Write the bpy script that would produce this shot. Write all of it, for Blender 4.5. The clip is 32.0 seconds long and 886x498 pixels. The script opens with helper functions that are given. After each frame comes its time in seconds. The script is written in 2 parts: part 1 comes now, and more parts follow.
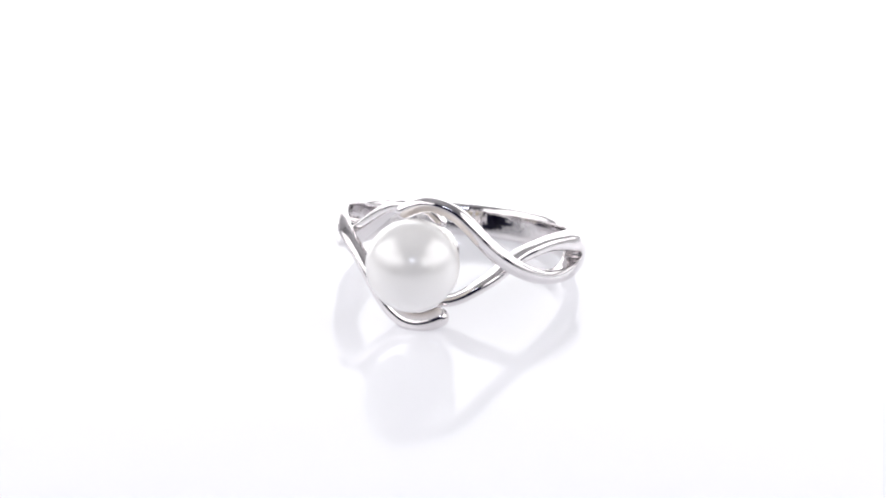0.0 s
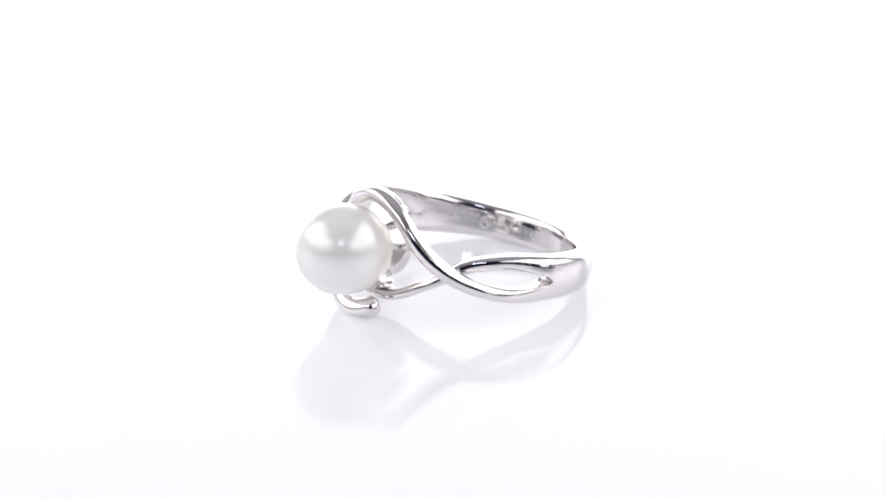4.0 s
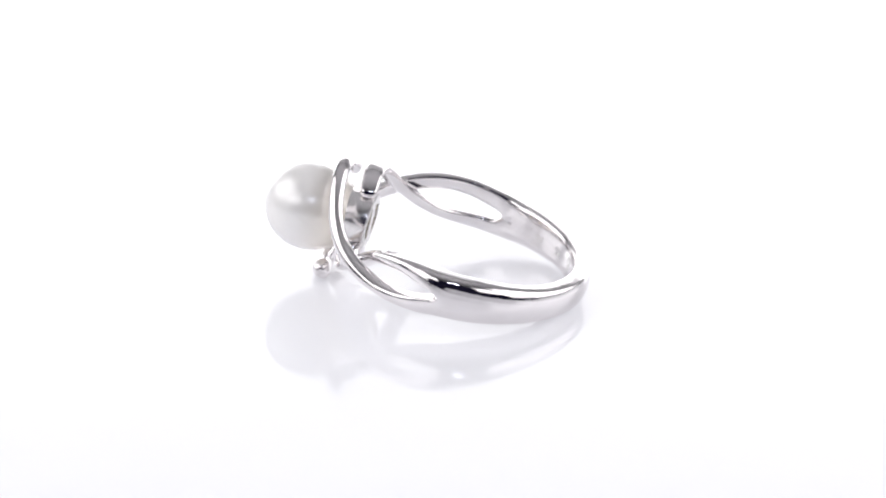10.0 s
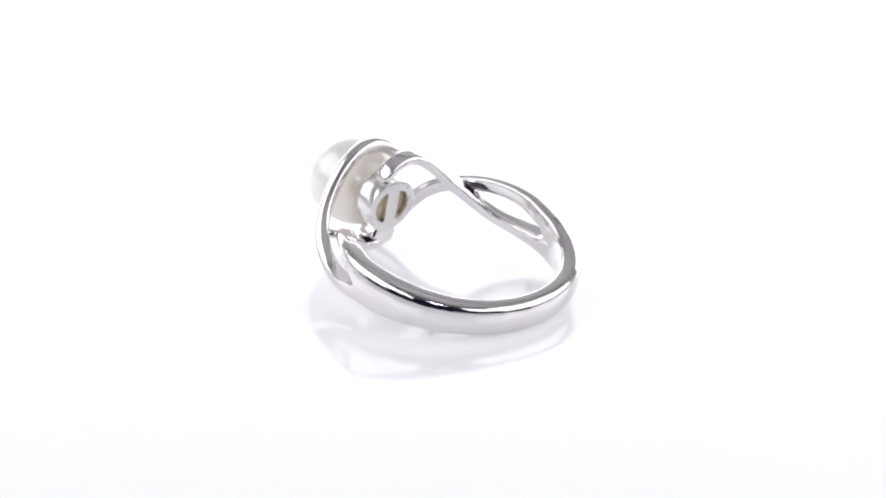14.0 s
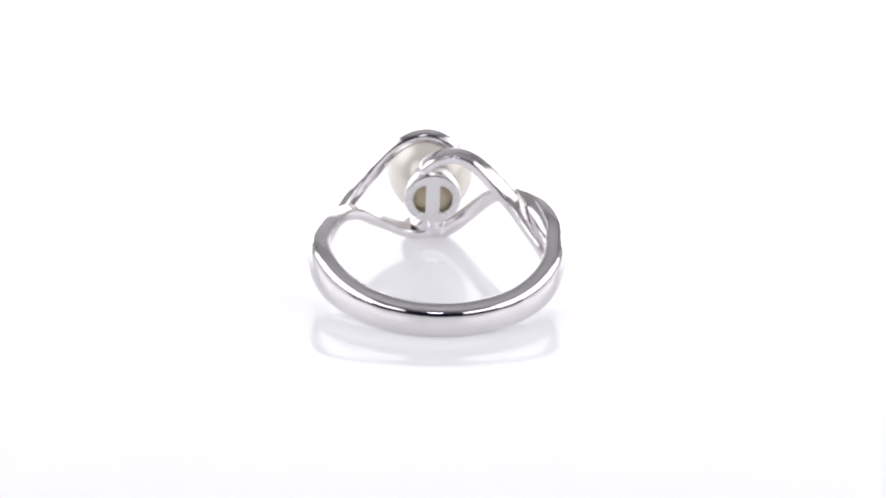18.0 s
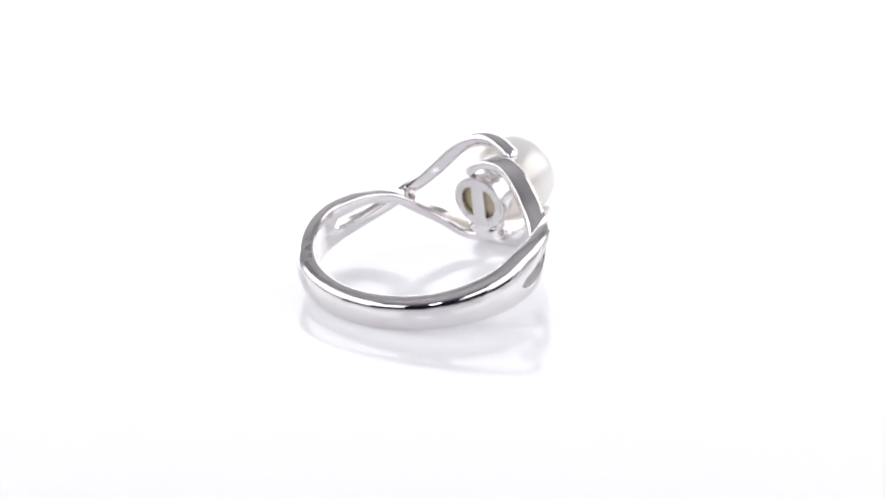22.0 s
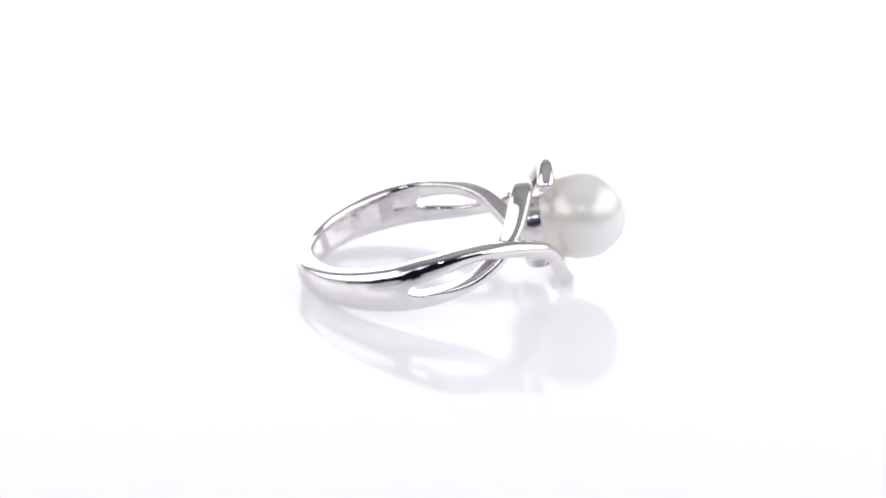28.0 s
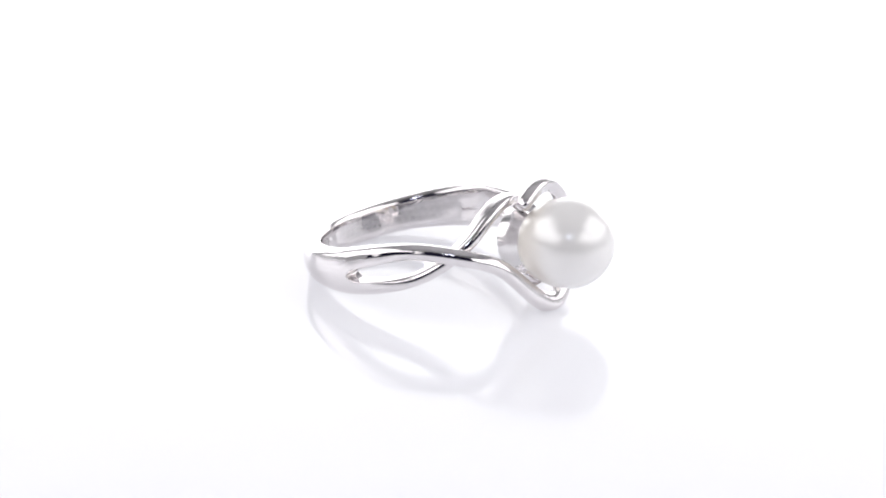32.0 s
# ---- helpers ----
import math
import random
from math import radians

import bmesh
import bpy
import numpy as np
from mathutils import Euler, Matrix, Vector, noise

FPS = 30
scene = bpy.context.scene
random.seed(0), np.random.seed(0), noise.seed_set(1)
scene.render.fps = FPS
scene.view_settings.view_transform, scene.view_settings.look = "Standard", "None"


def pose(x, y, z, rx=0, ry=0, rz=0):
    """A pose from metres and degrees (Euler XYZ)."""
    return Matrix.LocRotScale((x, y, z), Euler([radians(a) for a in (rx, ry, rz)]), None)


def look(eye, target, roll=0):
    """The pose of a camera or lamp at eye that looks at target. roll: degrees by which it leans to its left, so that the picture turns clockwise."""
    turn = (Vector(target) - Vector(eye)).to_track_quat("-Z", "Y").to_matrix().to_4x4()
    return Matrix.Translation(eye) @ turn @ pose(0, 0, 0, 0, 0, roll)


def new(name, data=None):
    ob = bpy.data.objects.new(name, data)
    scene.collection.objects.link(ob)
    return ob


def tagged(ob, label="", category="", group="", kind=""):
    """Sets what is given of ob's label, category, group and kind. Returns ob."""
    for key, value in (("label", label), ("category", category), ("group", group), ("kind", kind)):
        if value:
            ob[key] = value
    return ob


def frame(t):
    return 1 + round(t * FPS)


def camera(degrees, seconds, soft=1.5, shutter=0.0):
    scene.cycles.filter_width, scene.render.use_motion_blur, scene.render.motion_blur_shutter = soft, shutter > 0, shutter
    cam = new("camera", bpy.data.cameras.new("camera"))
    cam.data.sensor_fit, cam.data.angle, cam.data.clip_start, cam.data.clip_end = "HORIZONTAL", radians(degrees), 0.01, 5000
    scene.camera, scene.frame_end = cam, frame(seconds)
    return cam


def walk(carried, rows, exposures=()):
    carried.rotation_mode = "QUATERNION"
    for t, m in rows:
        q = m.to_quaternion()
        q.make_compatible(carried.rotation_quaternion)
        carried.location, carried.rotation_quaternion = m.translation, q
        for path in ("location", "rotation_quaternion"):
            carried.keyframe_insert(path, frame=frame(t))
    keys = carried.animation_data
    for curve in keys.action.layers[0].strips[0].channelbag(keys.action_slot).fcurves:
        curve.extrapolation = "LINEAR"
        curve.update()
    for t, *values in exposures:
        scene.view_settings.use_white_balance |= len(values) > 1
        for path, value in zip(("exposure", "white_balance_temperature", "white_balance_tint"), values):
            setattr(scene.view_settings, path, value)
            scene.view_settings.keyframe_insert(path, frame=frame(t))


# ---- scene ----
from mathutils.bvhtree import BVHTree

# The camera stands still, a hand's length in front of the ring.
EYE = (0.0, -0.23021, 0.09500)
PITCH, YAW = 0.38041, -0.00043
AIM = (EYE[0] + math.sin(YAW) * math.cos(PITCH), EYE[1] + math.cos(YAW) * math.cos(PITCH), EYE[2] - math.sin(PITCH))
cam = camera(17.5, 32.0, soft=2.0)
# close up, the far side of the ring falls slightly out of focus
cam.data.dof.use_dof, cam.data.dof.focus_distance, cam.data.dof.aperture_fstop = True, 0.239, 45.0
walk(cam, [(0.0, look(EYE, AIM, 1.416)), (32.0, look(EYE, AIM, 1.416))])

# ---- light: a white light tent, open and dark towards the camera ----
world = bpy.data.worlds.new("tent_air")
scene.world = world
world.use_nodes = True
world.node_tree.nodes["Background"].inputs["Color"].default_value = (0.9, 0.93, 1.0, 1)
world.node_tree.nodes["Background"].inputs["Strength"].default_value = 0.05


def area_lamp(name, at, to, width, height, radiance, colour=(1, 1, 1)):
    data = bpy.data.lights.new(name, "AREA")
    data.shape, data.size, data.size_y = "RECTANGLE", width, height
    data.energy, data.color = radiance * math.pi * width * height, colour
    ob = new(name, data)
    ob.matrix_world = look(at, to)
    return ob


for side in (-1, 1):
    # two upright soft boxes on each side, a tall one beside the ring and a low one towards the camera, brighter in the middle than at the rim
    for name, at, way, sizes in (("side_lamp", (0.46, -0.02, 0.375), (-0.993, 0.117, 0), ((0.70, 0.60, 0.96), (0.60, 0.52, 0.5), (0.48, 0.40, 0.45))),
                                 ("corner_lamp", (0.375, -0.455, 0.34), (-0.64, 0.77, 0), ((0.34, 0.31, 1.05), (0.28, 0.28, 0.6), (0.20, 0.20, 0.5)))):
        for k, (wide, tall, radiance) in enumerate(sizes):
            here = Vector((side * (at[0] + 0.004 * k * way[0]), at[1] + 0.004 * k * way[1], at[2]))
            area_lamp(name, here, here + Vector((side * way[0], way[1], 0)), wide, tall, radiance, (1.0, 0.985, 0.998))
area_lamp("front_lamp", (0.0, -0.36, 0.255), (0, 0, 0.01), 0.08, 0.035, 10.0, (0.78, 0.82, 1.0))
# the backdrop glows less towards its top
for tall, radiance in ((0.47, 0.5), (0.41, 0.5), (0.355, 0.5), (0.30, 0.5)):
    area_lamp("back_lamp", (0, 0.78 - 0.05 * (0.5 - tall), 0.01 + tall / 2), (0, 0, 0.01 + tall / 2), 1.5, tall, radiance)


# where the ring lies, in millimetres: its centre, and its axes to the pearl, sideways and along the finger
CENTRE = (1.304, 1.818, 3.296)
AXES = ((-0.27509, -0.93847, 0.20881), (0.95963, -0.28126, 0.00017), (0.05856, 0.20042, 0.97796))
PEARL_AT = 14.2 + sum(a * c for a, c in zip(AXES[0], CENTRE))
RING = Matrix.Scale(0.001, 4) @ Matrix([[AXES[c][r] for c in range(3)] + [CENTRE[r]] for r in range(3)] + [[0, 0, 0, 1]])


# ---- materials ----
def material(name, colour, rough, metal=0.0):
    m = bpy.data.materials.new(name)
    m.use_nodes = True
    b = m.node_tree.nodes["Principled BSDF"]
    b.inputs["Base Color"].default_value = (*colour, 1)
    b.inputs["Roughness"].default_value = rough
    b.inputs["Metallic"].default_value = metal
    return m, m.node_tree.nodes, m.node_tree.links, b


def grain(nodes, links, b, scale, strength, depth, low, high, colours=None):
    """Fine relief, and roughness and colour that wander at a larger scale."""
    at = nodes.new("ShaderNodeTexCoord")
    fine, broad = nodes.new("ShaderNodeTexNoise"), nodes.new("ShaderNodeTexNoise")
    fine.inputs["Scale"].default_value, broad.inputs["Scale"].default_value = scale, scale / 9
    fine.inputs["Detail"].default_value = 4
    for n in (fine, broad):
        links.new(at.outputs["Object"], n.inputs["Vector"])
    bump = nodes.new("ShaderNodeBump")
    bump.inputs["Strength"].default_value, bump.inputs["Distance"].default_value = strength, depth
    links.new(fine.outputs["Fac"], bump.inputs["Height"])
    links.new(bump.outputs["Normal"], b.inputs["Normal"])
    span = nodes.new("ShaderNodeMapRange")
    span.inputs["To Min"].default_value, span.inputs["To Max"].default_value = low, high
    links.new(broad.outputs["Fac"], span.inputs["Value"])
    links.new(span.outputs["Result"], b.inputs["Roughness"])
    if colours:
        ramp = nodes.new("ShaderNodeValToRGB")
        for k, c in enumerate(colours):
            ramp.color_ramp.elements[k].position = 0.35 + 0.3 * k
            ramp.color_ramp.elements[k].color = (*c, 1)
        links.new(broad.outputs["Fac"], ramp.inputs["Fac"])
        links.new(ramp.outputs["Color"], b.inputs["Base Color"])


SILVER, n_, l_, b_ = material("polished_silver", (0.82, 0.81, 0.815), 0.07, 1.0)
grain(n_, l_, b_, 2500, 0.12, 0.00001, 0.03, 0.07, ((0.82, 0.795, 0.80), (0.785, 0.76, 0.765)))
# hand polishing leaves the silver faintly wavy
at_, swell, sway = n_.new("ShaderNodeTexCoord"), n_.new("ShaderNodeTexNoise"), n_.new("ShaderNodeBump")
swell.inputs["Scale"].default_value, swell.inputs["Detail"].default_value = 650, 2
sway.inputs["Strength"].default_value, sway.inputs["Distance"].default_value = 1.0, 0.00003
l_.new(at_.outputs["Object"], swell.inputs["Vector"])
l_.new(swell.outputs["Fac"], sway.inputs["Height"])
l_.new(sway.outputs["Normal"], b_.inputs["Normal"].links[0].from_node.inputs["Normal"])
DULL, n_, l_, b_ = material("brushed_silver", (0.88, 0.87, 0.86), 0.25, 1.0)
grain(n_, l_, b_, 3500, 0.25, 0.00002, 0.2, 0.34, ((0.78, 0.765, 0.76), (0.73, 0.715, 0.71)))
PEARL, n_, l_, b_ = material("pearl_nacre", (0.74, 0.72, 0.69), 0.3)
grain(n_, l_, b_, 1200, 0.05, 0.00002, 0.4, 0.46, ((0.95, 0.935, 0.92), (0.925, 0.905, 0.885)))
# cream tint multiplied into the base colour towards the foot of the pearl
tint = n_.new("ShaderNodeMix")
tint.data_type, tint.blend_type = "RGBA", "MULTIPLY"
tint.inputs["B"].default_value = (1.0, 0.945, 0.85, 1)
spot, foot = n_.new("ShaderNodeTexCoord"), n_.new("ShaderNodeMapRange")
foot.interpolation_type = "SMOOTHSTEP"
reach = n_.new("ShaderNodeVectorMath")
reach.operation = "DOT_PRODUCT"
reach.inputs[1].default_value = tuple(1000 * c for c in AXES[0])
foot.inputs["From Min"].default_value, foot.inputs["From Max"].default_value = PEARL_AT + 0.6, PEARL_AT - 3.0
l_.new(spot.outputs["Object"], reach.inputs[0])
l_.new(reach.outputs["Value"], foot.inputs["Value"])
l_.new(foot.outputs["Result"], tint.inputs["Factor"])
l_.new(b_.inputs["Base Color"].links[0].from_socket, tint.inputs["A"])
l_.new(tint.outputs["Result"], b_.inputs["Base Color"])
b_.inputs["Coat Weight"].default_value, b_.inputs["Coat Roughness"].default_value, b_.inputs["Coat IOR"].default_value = 1.0, 0.23, 2.5
b_.inputs["IOR"].default_value = 1.6
SATIN, n_, l_, b_ = material("satin_silver", (0.8, 0.79, 0.79), 0.18, 1.0)
grain(n_, l_, b_, 3000, 0.2, 0.00002, 0.14, 0.24, ((0.80, 0.785, 0.785), (0.765, 0.75, 0.75)))
CREAM_FILL, n_, l_, b_ = material("cream_fill", (0.72, 0.62, 0.44), 0.5)
grain(n_, l_, b_, 2500, 0.3, 0.00005, 0.4, 0.6, ((0.74, 0.65, 0.47), (0.68, 0.57, 0.38)))
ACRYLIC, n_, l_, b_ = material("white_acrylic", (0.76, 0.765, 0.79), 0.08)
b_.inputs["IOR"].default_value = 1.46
# faint glow added to the sheet; it lifts the floor and softens shadows
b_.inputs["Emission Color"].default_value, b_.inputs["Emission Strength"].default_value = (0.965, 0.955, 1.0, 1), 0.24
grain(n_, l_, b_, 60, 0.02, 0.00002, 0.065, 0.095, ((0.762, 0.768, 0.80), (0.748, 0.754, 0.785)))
CLOTH, n_, l_, b_ = material("white_tent_cloth", (0.80, 0.80, 0.80), 0.9)
grain(n_, l_, b_, 900, 0.3, 0.0004, 0.8, 0.95, ((0.81, 0.81, 0.81), (0.77, 0.77, 0.78)))
GREY, n_, l_, b_ = material("grey_tent_cloth", (0.6, 0.6, 0.6), 0.9)
grain(n_, l_, b_, 900, 0.3, 0.0004, 0.8, 0.95, ((0.47, 0.465, 0.475), (0.42, 0.415, 0.425)))
DARK, n_, l_, b_ = material("dark_room_cloth", (0.02, 0.02, 0.03), 0.9)
grain(n_, l_, b_, 700, 0.3, 0.0004, 0.8, 0.95, ((0.014, 0.013, 0.045), (0.024, 0.02, 0.07)))


# ---- the tent ----
def slab(name, low, high, mat, label):
    bm = bmesh.new()
    size = [b - a for a, b in zip(low, high)]
    bmesh.ops.create_cube(bm, size=1.0, matrix=Matrix.LocRotScale([(a + b) / 2 for a, b in zip(low, high)], None, size))
    data = bpy.data.meshes.new(name)
    bm.to_mesh(data)
    bm.free()
    data.materials.append(mat)
    return tagged(new(name, data), label, name.split("_")[0], kind="structure")


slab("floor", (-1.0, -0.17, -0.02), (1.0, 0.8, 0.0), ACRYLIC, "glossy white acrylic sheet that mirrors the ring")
slab("floor_front", (-1.0, -1.3, -0.06), (1.0, -0.17, -0.02), DARK, "dark table top in front of the acrylic sheet")
slab("wall_north", (-1.0, 0.8, -0.02), (1.0, 0.83, 0.9), CLOTH, "plain white glowing backdrop of the light tent")
slab("wall_west", (-1.03, -0.3, -0.02), (-1.0, 0.8, 0.9), CLOTH, "plain white cloth side of the light tent")
slab("wall_east", (1.0, -0.3, -0.02), (1.03, 0.8, 0.9), CLOTH, "plain white cloth side of the light tent")
slab("wall_southwest", (-1.03, -1.3, -0.02), (-1.0, -0.3, 0.9), DARK, "dark wall of the room in front of the light tent")
slab("wall_southeast", (1.0, -1.3, -0.02), (1.03, -0.3, 0.9), DARK, "dark wall of the room in front of the light tent")
slab("wall_south", (-1.0, -1.33, -0.02), (1.0, -1.3, 0.9), DARK, "dark wall of the room behind the camera")
slab("ceiling", (-1.0, -1.3, 0.9), (1.0, 0.8, 0.93), GREY, "grey cloth top over the acrylic sheet")


# ---- the ring: worked out in millimetres round its own centre ----
# u runs from the centre to the pearl, v sideways, w along the finger.


def polar(angle, radius, w):
    return Vector((radius * math.cos(radians(angle)), radius * math.sin(radians(angle)), w))


def smooth_rows(rows, count):
    """Rows of numbers, run through by a natural cubic and sampled evenly."""
    c = np.array(rows, float)
    k = len(c)
    a, b = np.eye(k), np.zeros_like(c)
    for i in range(1, k - 1):
        a[i, i - 1:i + 2] = 1, 4, 1
        b[i] = 6 * (c[i - 1] - 2 * c[i] + c[i + 1])
    m = np.linalg.solve(a, b)
    s = np.linspace(0, k - 1, count)
    i = np.minimum(s.astype(int), k - 2)
    h = (s - i)[:, None]
    return (1 - h) * c[i] + h * c[i + 1] + ((1 - h) ** 3 - (1 - h)) * m[i] / 6 + (h ** 3 - h) * m[i + 1] / 6


def sweep(bm, stations, square=0.75, sides=20, round_start=False, round_end=False):
    """A bar through stations (point, width, thickness), its thickness along the radius of the ring."""
    pts = [Vector(s[:3]) for s in stations]
    rings = []
    last = len(pts) - 1
    for k, p in enumerate(pts):
        along = pts[min(k + 1, last)] - pts[max(k - 1, 0)]
        turned = math.degrees(math.atan2(p.y, p.x))
        along.z *= 1 - min(max((abs(turned) - 76) / 8, 0), 1)
        along.normalize()
        out = Vector((p.x, p.y, 0)).normalized()
        out = (out - along * out.dot(along)).normalized()
        # the outer strands lean away from the pearl where they curl past it
        lean = min(max((abs(p.z) - 1.5) / 2.5, 0), 1) * min(max(math.hypot(p.x, p.y) - 10.7, 0), 1)
        out = (out + Vector((0, 0, math.copysign(0.42 * lean, p.z)))).normalized()
        out = (out - along * out.dot(along)).normalized()
        side = along.cross(out)
        # the strands in front are nearly round wires, those that run in to the cup a little flatter, the band behind is flat
        front = min(max((100 - abs(turned)) / 34, 0), 1)
        wire = min(max((math.hypot(p.x, p.y) - 10.0) / 0.6, 0), 1)
        soft = max(lean, front * (0.25 + 0.7 * wire))
        wide, thick = stations[k][3] / 2 + 0.05, stations[k][4] / 2 + 0.045
        for on, gone in ((round_start, (p - pts[0]).length), (round_end, (p - pts[last]).length)):
            if on and gone < 1.1 * thick:
                f = max(1 - (1 - gone / (1.1 * thick)) ** 2.2, 0.05) ** 0.48
                wide, thick = wide * f, thick * f
        # past the loops the strips share one dome over the whole band
        shut = min(max((abs(turned) - 60) / 32, 0), 1)
        shut *= shut * (3 - 2 * shut)
        half = abs(p.z - 0.045) + wide
        belt = min(max((abs(turned) - 88) / 20, 0), 1)
        round_off = float(np.interp(abs(turned), (80, 125), (0.15, 0.25)))
        ring = []
        for j in range(sides):
            a = 2 * math.pi * j / sides
            ca, sa = math.cos(a), math.sin(a)
            # a shallow dome outwards with tight edges, flatter towards the finger
            x = wide * math.copysign(abs(ca) ** (square + 0.25 * lean + 0.16 * belt), ca)
            y = -0.3 * shut - (thick - 0.3 * shut) * abs(sa) ** (square + 0.3 * max(lean, belt))
            if sa > 0:
                own = abs(x) / wide
                y = (thick + 0.1 - 0.35 * wide * own ** 2) * (1 - own ** (7 - 4.8 * soft)) ** (0.15 + 0.35 * soft)
                if shut:
                    over = min(abs(p.z - 0.045 + side.z * x) / half, 1)
                    y += shut * ((thick + 0.63 - round_off * half * over ** 2) * (1 - over ** 8) ** 0.28 - 0.3 - y)
            ring.append(bm.verts.new(p + side * x + out * y))
        rings.append(ring)
    for a, b in zip(rings, rings[1:]):
        for j in range(sides):
            bm.faces.new((a[j], a[(j + 1) % sides], b[(j + 1) % sides], b[j]))
    bm.faces.new(rings[0][::-1])
    bm.faces.new(rings[-1])


# angle, radius, w, width, thickness; the second of each strand is given as if half a turn round the pearl's axis
OUTER = [(-11.5, 11.62, 3.35, 1.2, 1.3), (1.2, 11.86, 4.58, 1.22, 1.22), (14.9, 11.97, 3.74, 1.24, 1.06), (26.2, 11.97, 1.62, 1.30, 0.97), (39.3, 11.56, -0.20, 1.28, 1.0),
         (55, 10.82, -1.24, 1.20, 1.06), (72, 10.22, -1.50, 1.15, 1.18), (84, 10.12, -1.19, 1.34, 1.34), (88, 10.10, -1.08, 1.44, 1.38), (92.5, 9.99, -0.73, 2.02, 1.42), (97, 9.93, -0.675, 2.05, 1.46)]
OUTER_2 = [(-13, 11.62, 4.35, 1.65, 1.4), (1.2, 11.90, 5.45, 1.7, 1.22), (14.9, 12.01, 3.63, 1.4, 1.02), (26.2, 12.03, 0.98, 1.28, 0.97), (39.3, 11.56, -0.49, 1.30, 1.0),
           (55, 10.82, -1.46, 1.32, 1.08), (72, 10.28, -1.78, 1.30, 1.25), (87, 10.16, -1.46, 1.42, 1.42), (94, 10.07, -1.25, 1.58, 1.44), (98.5, 9.98, -0.845, 2.25, 1.46), (102, 9.93, -0.755, 2.21, 1.48)]
INNER = [(-7, 9.95, -2.5, 0.9, 2.5), (1.0, 9.75, -3.6, 0.85, 2.1), (14, 9.65, -3.6, 0.82, 1.75), (25.4, 9.69, -2.5, 0.86, 1.7), (35.9, 9.47, -1.31, 0.90, 1.6), (47.3, 9.32, 0.12, 0.98, 1.46),
         (60.1, 9.39, 0.88, 1.02, 1.38), (72, 9.46, 1.18, 1.08, 1.47), (84, 9.70, 1.15, 1.31, 1.48), (88, 9.79, 1.09, 1.46, 1.47), (92.5, 9.86, 0.78, 2.12, 1.46), (97, 9.90, 0.745, 2.19, 1.47)]
INNER_2 = [(-7, 9.35, -2.4, 0.8, 1.4), (1.0, 9.40, -3.68, 0.78, 1.45), (14, 9.80, -3.93, 0.85, 1.62), (25.4, 9.90, -2.98, 0.92, 1.72), (35.9, 9.96, -1.55, 0.98, 1.70), (47.3, 9.92, -0.34, 1.02, 1.51),
           (60.1, 9.75, 0.65, 0.98, 1.37), (74, 9.78, 1.06, 1.0, 1.35), (87, 9.96, 1.14, 1.16, 1.38), (94, 9.95, 1.06, 1.33, 1.41), (98.5, 9.93, 0.73, 2.015, 1.43), (102, 9.90, 0.70, 2.105, 1.46)]
# the back of the band is two strips that lie half over one another
BACK = [(108, 9.86, 0.64, 2.10, 1.52), (122, 9.82, 0.49, 2.05, 1.55), (140, 9.84, 0.38, 1.81, 1.45), (160, 9.80, 0.36, 1.74, 1.35), (180, 9.84, 0.37, 1.76, 1.30)]
LEAN = {108: 0.03, 122: 0.05, 140: 0.04}
RAISE = 0.09


def strip(first, second, sign):
    """One unbroken strip: a strand, half of the band's back, and the strand on the far side."""
    rows = list(first)
    lift = RAISE if sign > 0 else 0.0
    rows += [(a, r, sign * w + LEAN.get(a, 0) + lift, wide + lift, thick) for a, r, w, wide, thick in BACK]
    rows += [(360 - a, r, sign * w - LEAN.get(a, 0) + lift, wide + lift, thick) for a, r, w, wide, thick in BACK[-2::-1]]
    rows += [(360 - a, r, -w, wide, thick) for a, r, w, wide, thick in second[::-1]]
    return rows


def ease_along(values, keep, reach=9):
    """The values, evened out along the strip except where keep is 1."""
    k = np.exp(-0.5 * (np.arange(-3 * reach, 3 * reach + 1) / reach) ** 2)
    even = np.convolve(np.pad(values, 3 * reach, mode="edge"), k / k.sum(), mode="valid")
    return keep * values + (1 - keep) * even


def path(rows, count):
    """Stations in millimetres; past the crossings the outer edge and the radius run without a bump."""
    a, r, w, wide, thick = smooth_rows(rows, count).T
    turned = np.abs((a + 180) % 360 - 180)
    keep = np.clip((90 - turned) / 30, 0, 1)
    way = np.sign(w)
    rim, inside = ease_along(w + way * wide / 2, keep) + way * 0.09 * np.clip((turned - 60) / 20, 0, 1), w - way * wide / 2
    w, wide = (rim + inside) / 2, np.abs(rim - inside)
    r, thick = ease_along(r, keep), ease_along(thick, keep)
    # where the loops close, both strips come up to one outer radius
    flush = np.clip((turned - 78) / 14, 0, 1)
    flush *= flush * (3 - 2 * flush)
    r += flush * (np.interp(turned, (84, 100, 108, 122, 140, 160, 180), (10.65, 10.65, 10.62, 10.595, 10.565, 10.48, 10.49)) - r - thick / 2)
    return [(*polar(*at), b, c) for *at, b, c in zip(a, r, w, wide, thick)]


strips = [path(strip(INNER, OUTER_2, 1), 420), path(strip(OUTER, INNER_2, -1), 420)]
# the middle of the band's back, which fills the joint between the two strips
core = []
for a in range(104, 257, 4):
    ends = []
    for rows in strips:
        near = min(rows, key=lambda q: abs((math.degrees(math.atan2(q[1], q[0])) - a + 180) % 360 - 180))
        ends.append((near[2] + math.copysign(near[3] / 2, near[2]), math.hypot(near[0], near[1]), near[4]))
    (top, r, thick), (low, r_2, thick_2) = ends
    core.append((*polar(a, (r + r_2) / 2 - 0.03, (top + low) / 2), top - low - 0.5, (thick + thick_2) / 2 - 0.06))


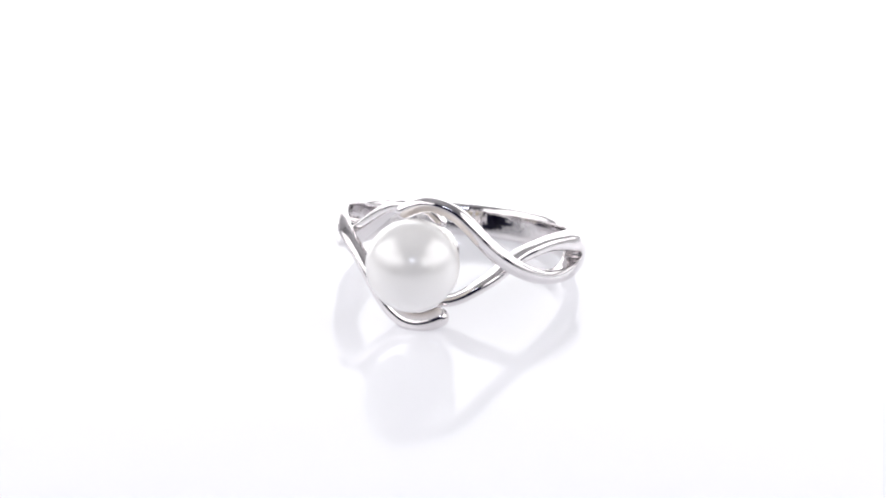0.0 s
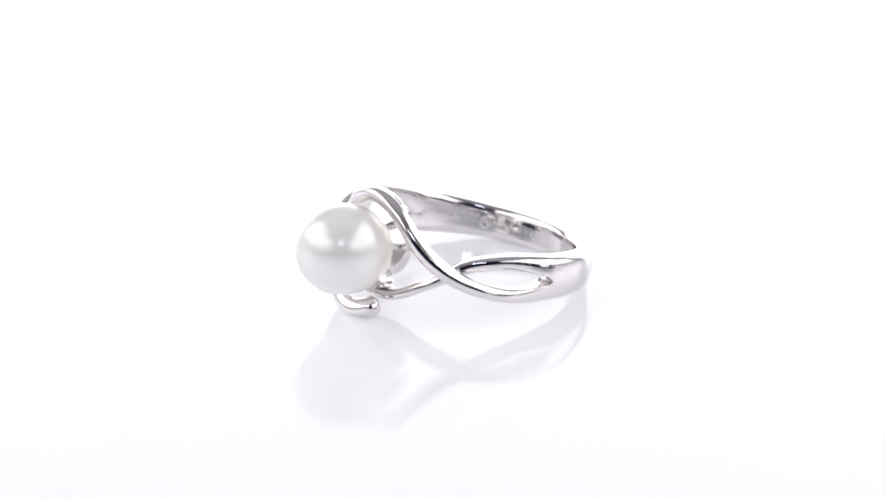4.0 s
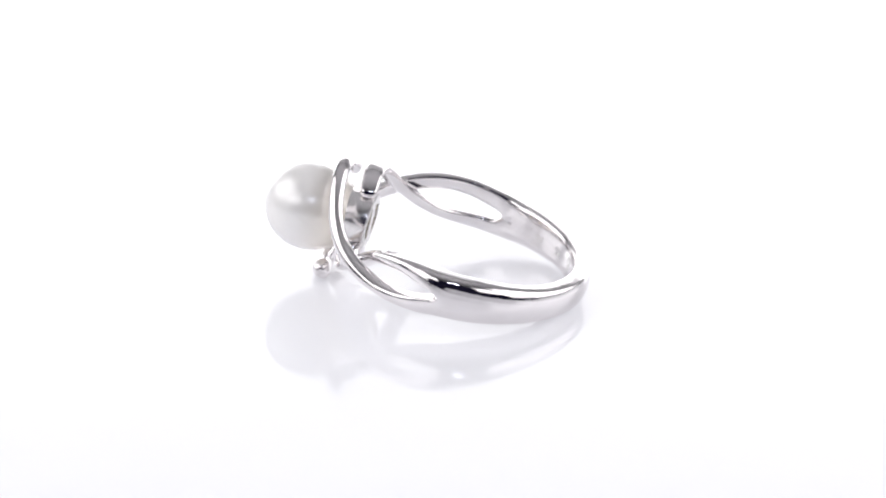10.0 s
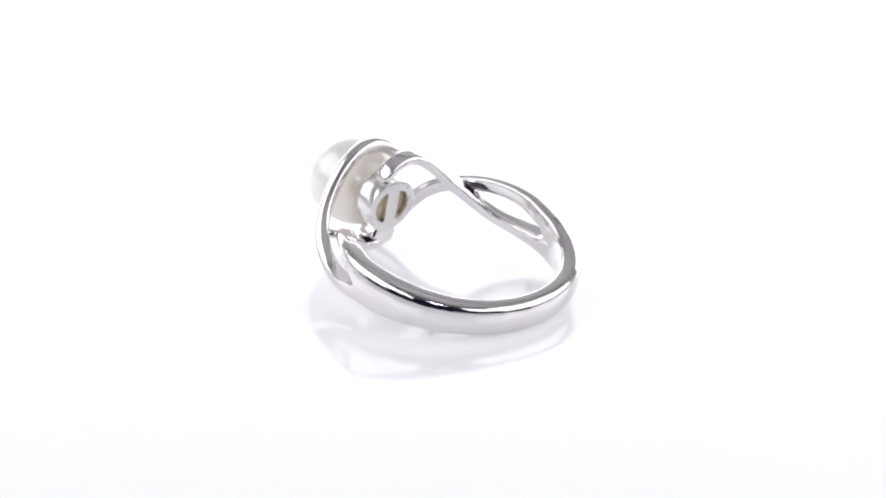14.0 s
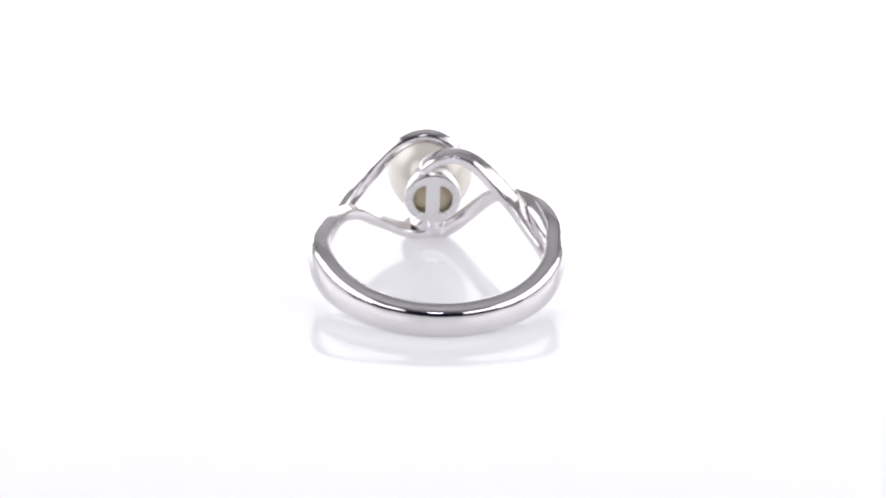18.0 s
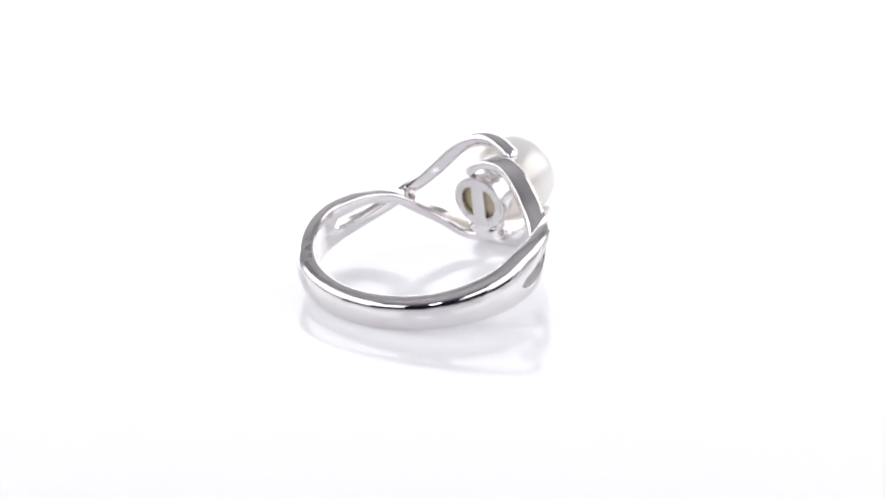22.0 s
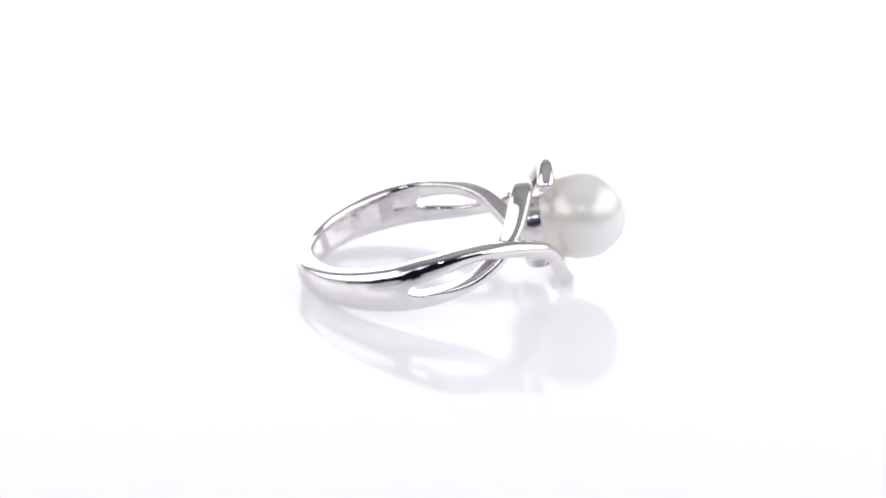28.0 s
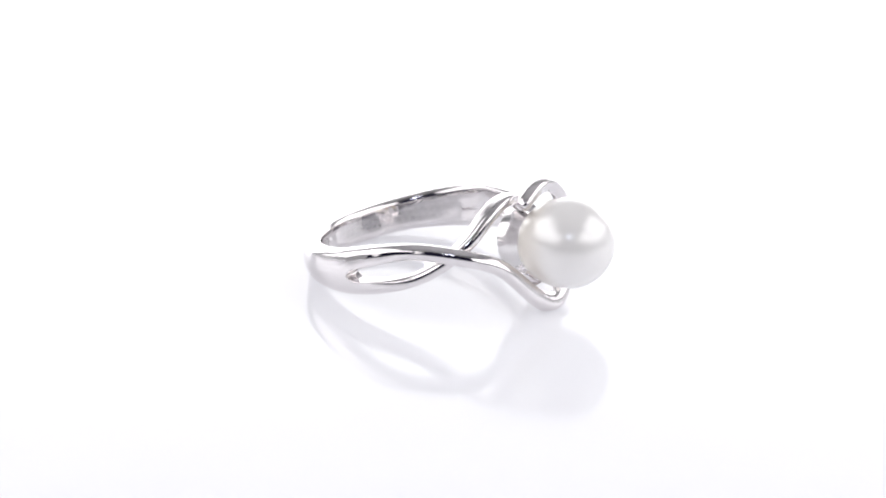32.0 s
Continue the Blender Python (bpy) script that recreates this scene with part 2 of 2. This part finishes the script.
def ring_part(name, bm, mat, parent, label=""):
    """One part of the ring, brought from millimetres to its place."""
    data = bpy.data.meshes.new(name)
    bm.to_mesh(data)
    bm.free()
    data.transform(RING)
    data.shade_smooth()
    data.materials.append(mat)
    ob = new(name, data)
    ob.parent = parent
    if label:
        ob["label"] = label
    return ob


pearl_ring = tagged(new("pearl_ring"), "polished silver ring with a white pearl, lying on glossy white acrylic", "ring")

# added cream disc fills the cup, standing in for lit pearl behind the holes
bm = bmesh.new()
bmesh.ops.create_cone(bm, cap_ends=True, segments=40, radius1=2.02, radius2=2.0, depth=1.4, matrix=Matrix.Translation((9.75, 0, 0)) @ pose(0, 0, 0, 0, 90, 0))
FILL_MESH = bm

# the cast metal: bars melted into one skin, then told apart again
bm = bmesh.new()
for rows in strips:
    sweep(bm, rows, 0.52, 32, round_start=True, round_end=True)
sweep(bm, core, 0.35, 32)
# web between the cup and the strand below it
sweep(bm, [(9.9, 0, -1.7, 2.0, 2.4), (9.9, 0.05, -2.4, 2.1, 2.3), (9.85, 0.15, -3.0, 2.6, 2.3), (9.8, 0.3, -3.5, 3.2, 2.2)], 0.7, 32)
# short posts where an outer strand crosses over an inner one
for angle, w in ((43, -0.45), (-43, 0.78)):
    bmesh.ops.create_cone(bm, cap_ends=True, segments=16, radius1=0.42, radius2=0.36, depth=1.7, matrix=Matrix.Translation(polar(angle, 10.4, w)) @ pose(0, 0, 0, 0, 0, angle) @ pose(0, 0, 0, 0, 90, 0))
bmesh.ops.recalc_face_normals(bm, faces=bm.faces)
cast = bpy.data.meshes.new("cast")
bm.to_mesh(cast)
bm.free()
maker = new("cast", cast)
melt = maker.modifiers.new("melt", "REMESH")
melt.mode, melt.voxel_size, melt.adaptivity = "VOXEL", 0.048, 0.0
ease = maker.modifiers.new("ease", "SMOOTH")
ease.factor, ease.iterations = 0.5, 9
skin = bpy.data.meshes.new_from_object(maker.evaluated_get(bpy.context.evaluated_depsgraph_get()))
bpy.data.objects.remove(maker)

skin_tree = BVHTree.FromPolygons([v.co[:] for v in skin.vertices], [f.vertices[:] for f in skin.polygons])
count = len(skin.vertices)
co, no = np.empty(count * 3), np.empty(count * 3)
skin.vertices.foreach_get("co", co)
skin.vertex_normals.foreach_get("vector", no)
co, no = co.reshape(-1, 3), no.reshape(-1, 3)
quads = np.array([p.vertices[:] for p in skin.polygons])
mid = co[quads].mean(1)
lines = [np.array([r[:3] for r in rows]) for rows in (strips[1][:210], strips[0][210:], strips[0][:210], strips[1][210:])]
gaps = np.stack([np.min(((mid[:, None, :] - line[None, ::3, :]) ** 2).sum(2), axis=1) for line in lines], 1)
owner = gaps.argmin(1) + 1
owner[np.abs(np.degrees(np.arctan2(mid[:, 1], mid[:, 0]))) > 97] = 0
turn = np.array(RING.to_3x3().normalized())
for k, (name, label) in enumerate((("band", "plain polished back of the ring band"), ("outer_strand", "rounded strand curling past the pearl"), ("outer_strand", "rounded strand curling past the pearl"),
                                   ("inner_strand", "flat strand running in to the pearl cup"), ("inner_strand", "flat strand running in to the pearl cup"))):
    mine = quads[owner == k]
    used, index = np.unique(mine, return_inverse=True)
    data = bpy.data.meshes.new(name)
    data.from_pydata(co[used].tolist(), [], index.reshape(mine.shape).tolist())
    data.transform(RING)
    data.shade_smooth()
    data.normals_split_custom_set_from_vertices((no[used] @ turn.T).tolist())
    data.materials.append(SILVER)
    ob = new(name, data)
    ob.parent = pearl_ring
    ob["label"] = label


def stamp(middle, w, loops):
    """A frosted mark struck into the band's inner face: rings and bars between pairs of radii."""
    bm = bmesh.new()
    for shift, inner, outer, flat in loops:
        rows = []
        for r, lift in ((outer, -0.03), (outer - 0.05, 0.003), (inner + 0.03, 0.003), (inner, -0.03)):
            row = []
            for k in range(28):
                a = 2 * math.pi * k / 28
                x, y = shift + r * math.cos(a), w + flat * r * math.sin(a)
                way = polar(middle + math.degrees(x / 9.1), 1.0, 0.0)
                hit = skin_tree.ray_cast(Vector((0, 0, y)), way)[0] or way * 9.1 + Vector((0, 0, y))
                row.append(bm.verts.new(hit - way * lift))
            rows.append(row)
        for a, b in zip(rows, rows[1:]):
            for k in range(28):
                bm.faces.new((a[k], a[(k + 1) % 28], b[(k + 1) % 28], b[k]))
    bmesh.ops.recalc_face_normals(bm, faces=bm.faces)
    return ring_part("hallmark", bm, DULL, pearl_ring, "small frosted stamp inside the band")


stamp(-159, 0.33, [(0.0, 0.17, 0.62, 1.0)])
stamp(-141, -0.08, [(0.0, 0.08, 0.58, 1.0)])
stamp(-124.5, -0.15, [(-0.22, 0.04, 0.3, 1.2), (0.32, 0.04, 0.32, 1.1)])


def lathe(bm, rows, sides=48):
    """A body turned round the u axis from rows (u, radius)."""
    rings = []
    for u, r in rows:
        rings.append([bm.verts.new((u, r * math.cos(2 * math.pi * j / sides), r * math.sin(2 * math.pi * j / sides))) for j in range(sides)])
    for a, b in zip(rings, rings[1:] + rings[:1]):
        for j in range(sides):
            bm.faces.new((a[j], a[(j + 1) % sides], b[(j + 1) % sides], b[j]))
    bmesh.ops.recalc_face_normals(bm, faces=bm.faces)


# pearl
bm = bmesh.new()
bmesh.ops.create_uvsphere(bm, u_segments=96, v_segments=64, radius=3.85, matrix=Matrix.Translation((14.2, 0.03, -0.24)))
for v in bm.verts:
    if v.co.x < 14.2:
        # drawn out a little towards the cup
        v.co.x = 14.2 - 1.19 * (14.2 - v.co.x)
ring_part("pearl", bm, PEARL, pearl_ring, "round white pearl with a soft creamy lustre")
# cup: a short drum with a flared seat, its back closed by a plate with two half-moon holes
bm = bmesh.new()
lathe(bm, [(8.62, 2.2), (8.62, 2.38), (8.68, 2.47), (8.8, 2.5), (9.9, 2.42), (10.6, 2.3), (11.2, 2.45), (11.5, 2.62), (11.52, 2.5), (11.0, 2.15), (10.5, 2.05), (8.8, 2.1)])
cup = ring_part("pearl_cup", bm, SATIN, pearl_ring, "round silver cup under the pearl")
cup.data.set_sharp_from_angle(angle=radians(38))
bm = bmesh.new()
for side in (-1, 1):
    # one half of the back plate: the rim and half the bar, round one hole
    steps = 20
    ring_out, ring_in = [], []
    for k in range(steps + 1):
        a = math.pi * (k / steps - 0.5)
        ring_out.append((side * 2.3 * math.cos(a), 2.3 * math.sin(a)))
        ring_in.append((side * (0.62 + 1.12 * math.cos(a)), 1.42 * math.sin(a)))
    ring_out = [(0.0, -2.3)] + ring_out + [(0.0, 2.3)]
    ring_in = [(side * 0.62, -1.3)] + ring_in + [(side * 0.62, 1.3)]
    rows = [[bm.verts.new((u, v, w)) for v, w in line] for u, line in ((8.60, ring_out), (8.60, ring_in), (9.0, ring_in), (9.0, ring_out))]
    for a, b in zip(rows, rows[1:]):
        for k in range(len(a) - 1):
            bm.faces.new((a[k], a[k + 1], b[k + 1], b[k]))
    front, back = (rows[0][0], rows[1][0], rows[1][-1], rows[0][-1]), (rows[3][0], rows[2][0], rows[2][-1], rows[3][-1])
    bm.faces.new(front)
    bm.faces.new(back[::-1])
    bm.faces.new((rows[1][0], rows[2][0], rows[2][-1], rows[1][-1]))
bmesh.ops.recalc_face_normals(bm, faces=bm.faces)
ring_part("hole_fill", FILL_MESH, CREAM_FILL, cup, "added cream disc standing in for lit pearl behind the holes of the cup")
plate = ring_part("back_plate", bm, DULL, cup, "matt silver plate with two half-moon holes")
plate.data.shade_flat()


def motions():
    """The ring turns once round in about forty seconds, on an upright axle."""
    rows = []
    for k in range(33):
        t = float(k)
        a = -0.1557 * t - 0.0162 * t * (t - 32) / 256 + 0.0501 * t * (t - 16) * (t - 32) / 2000
        rows.append((t, pose(0, 0, 0, 0, 0, math.degrees(a))))
    walk(pearl_ring, rows)


motions()
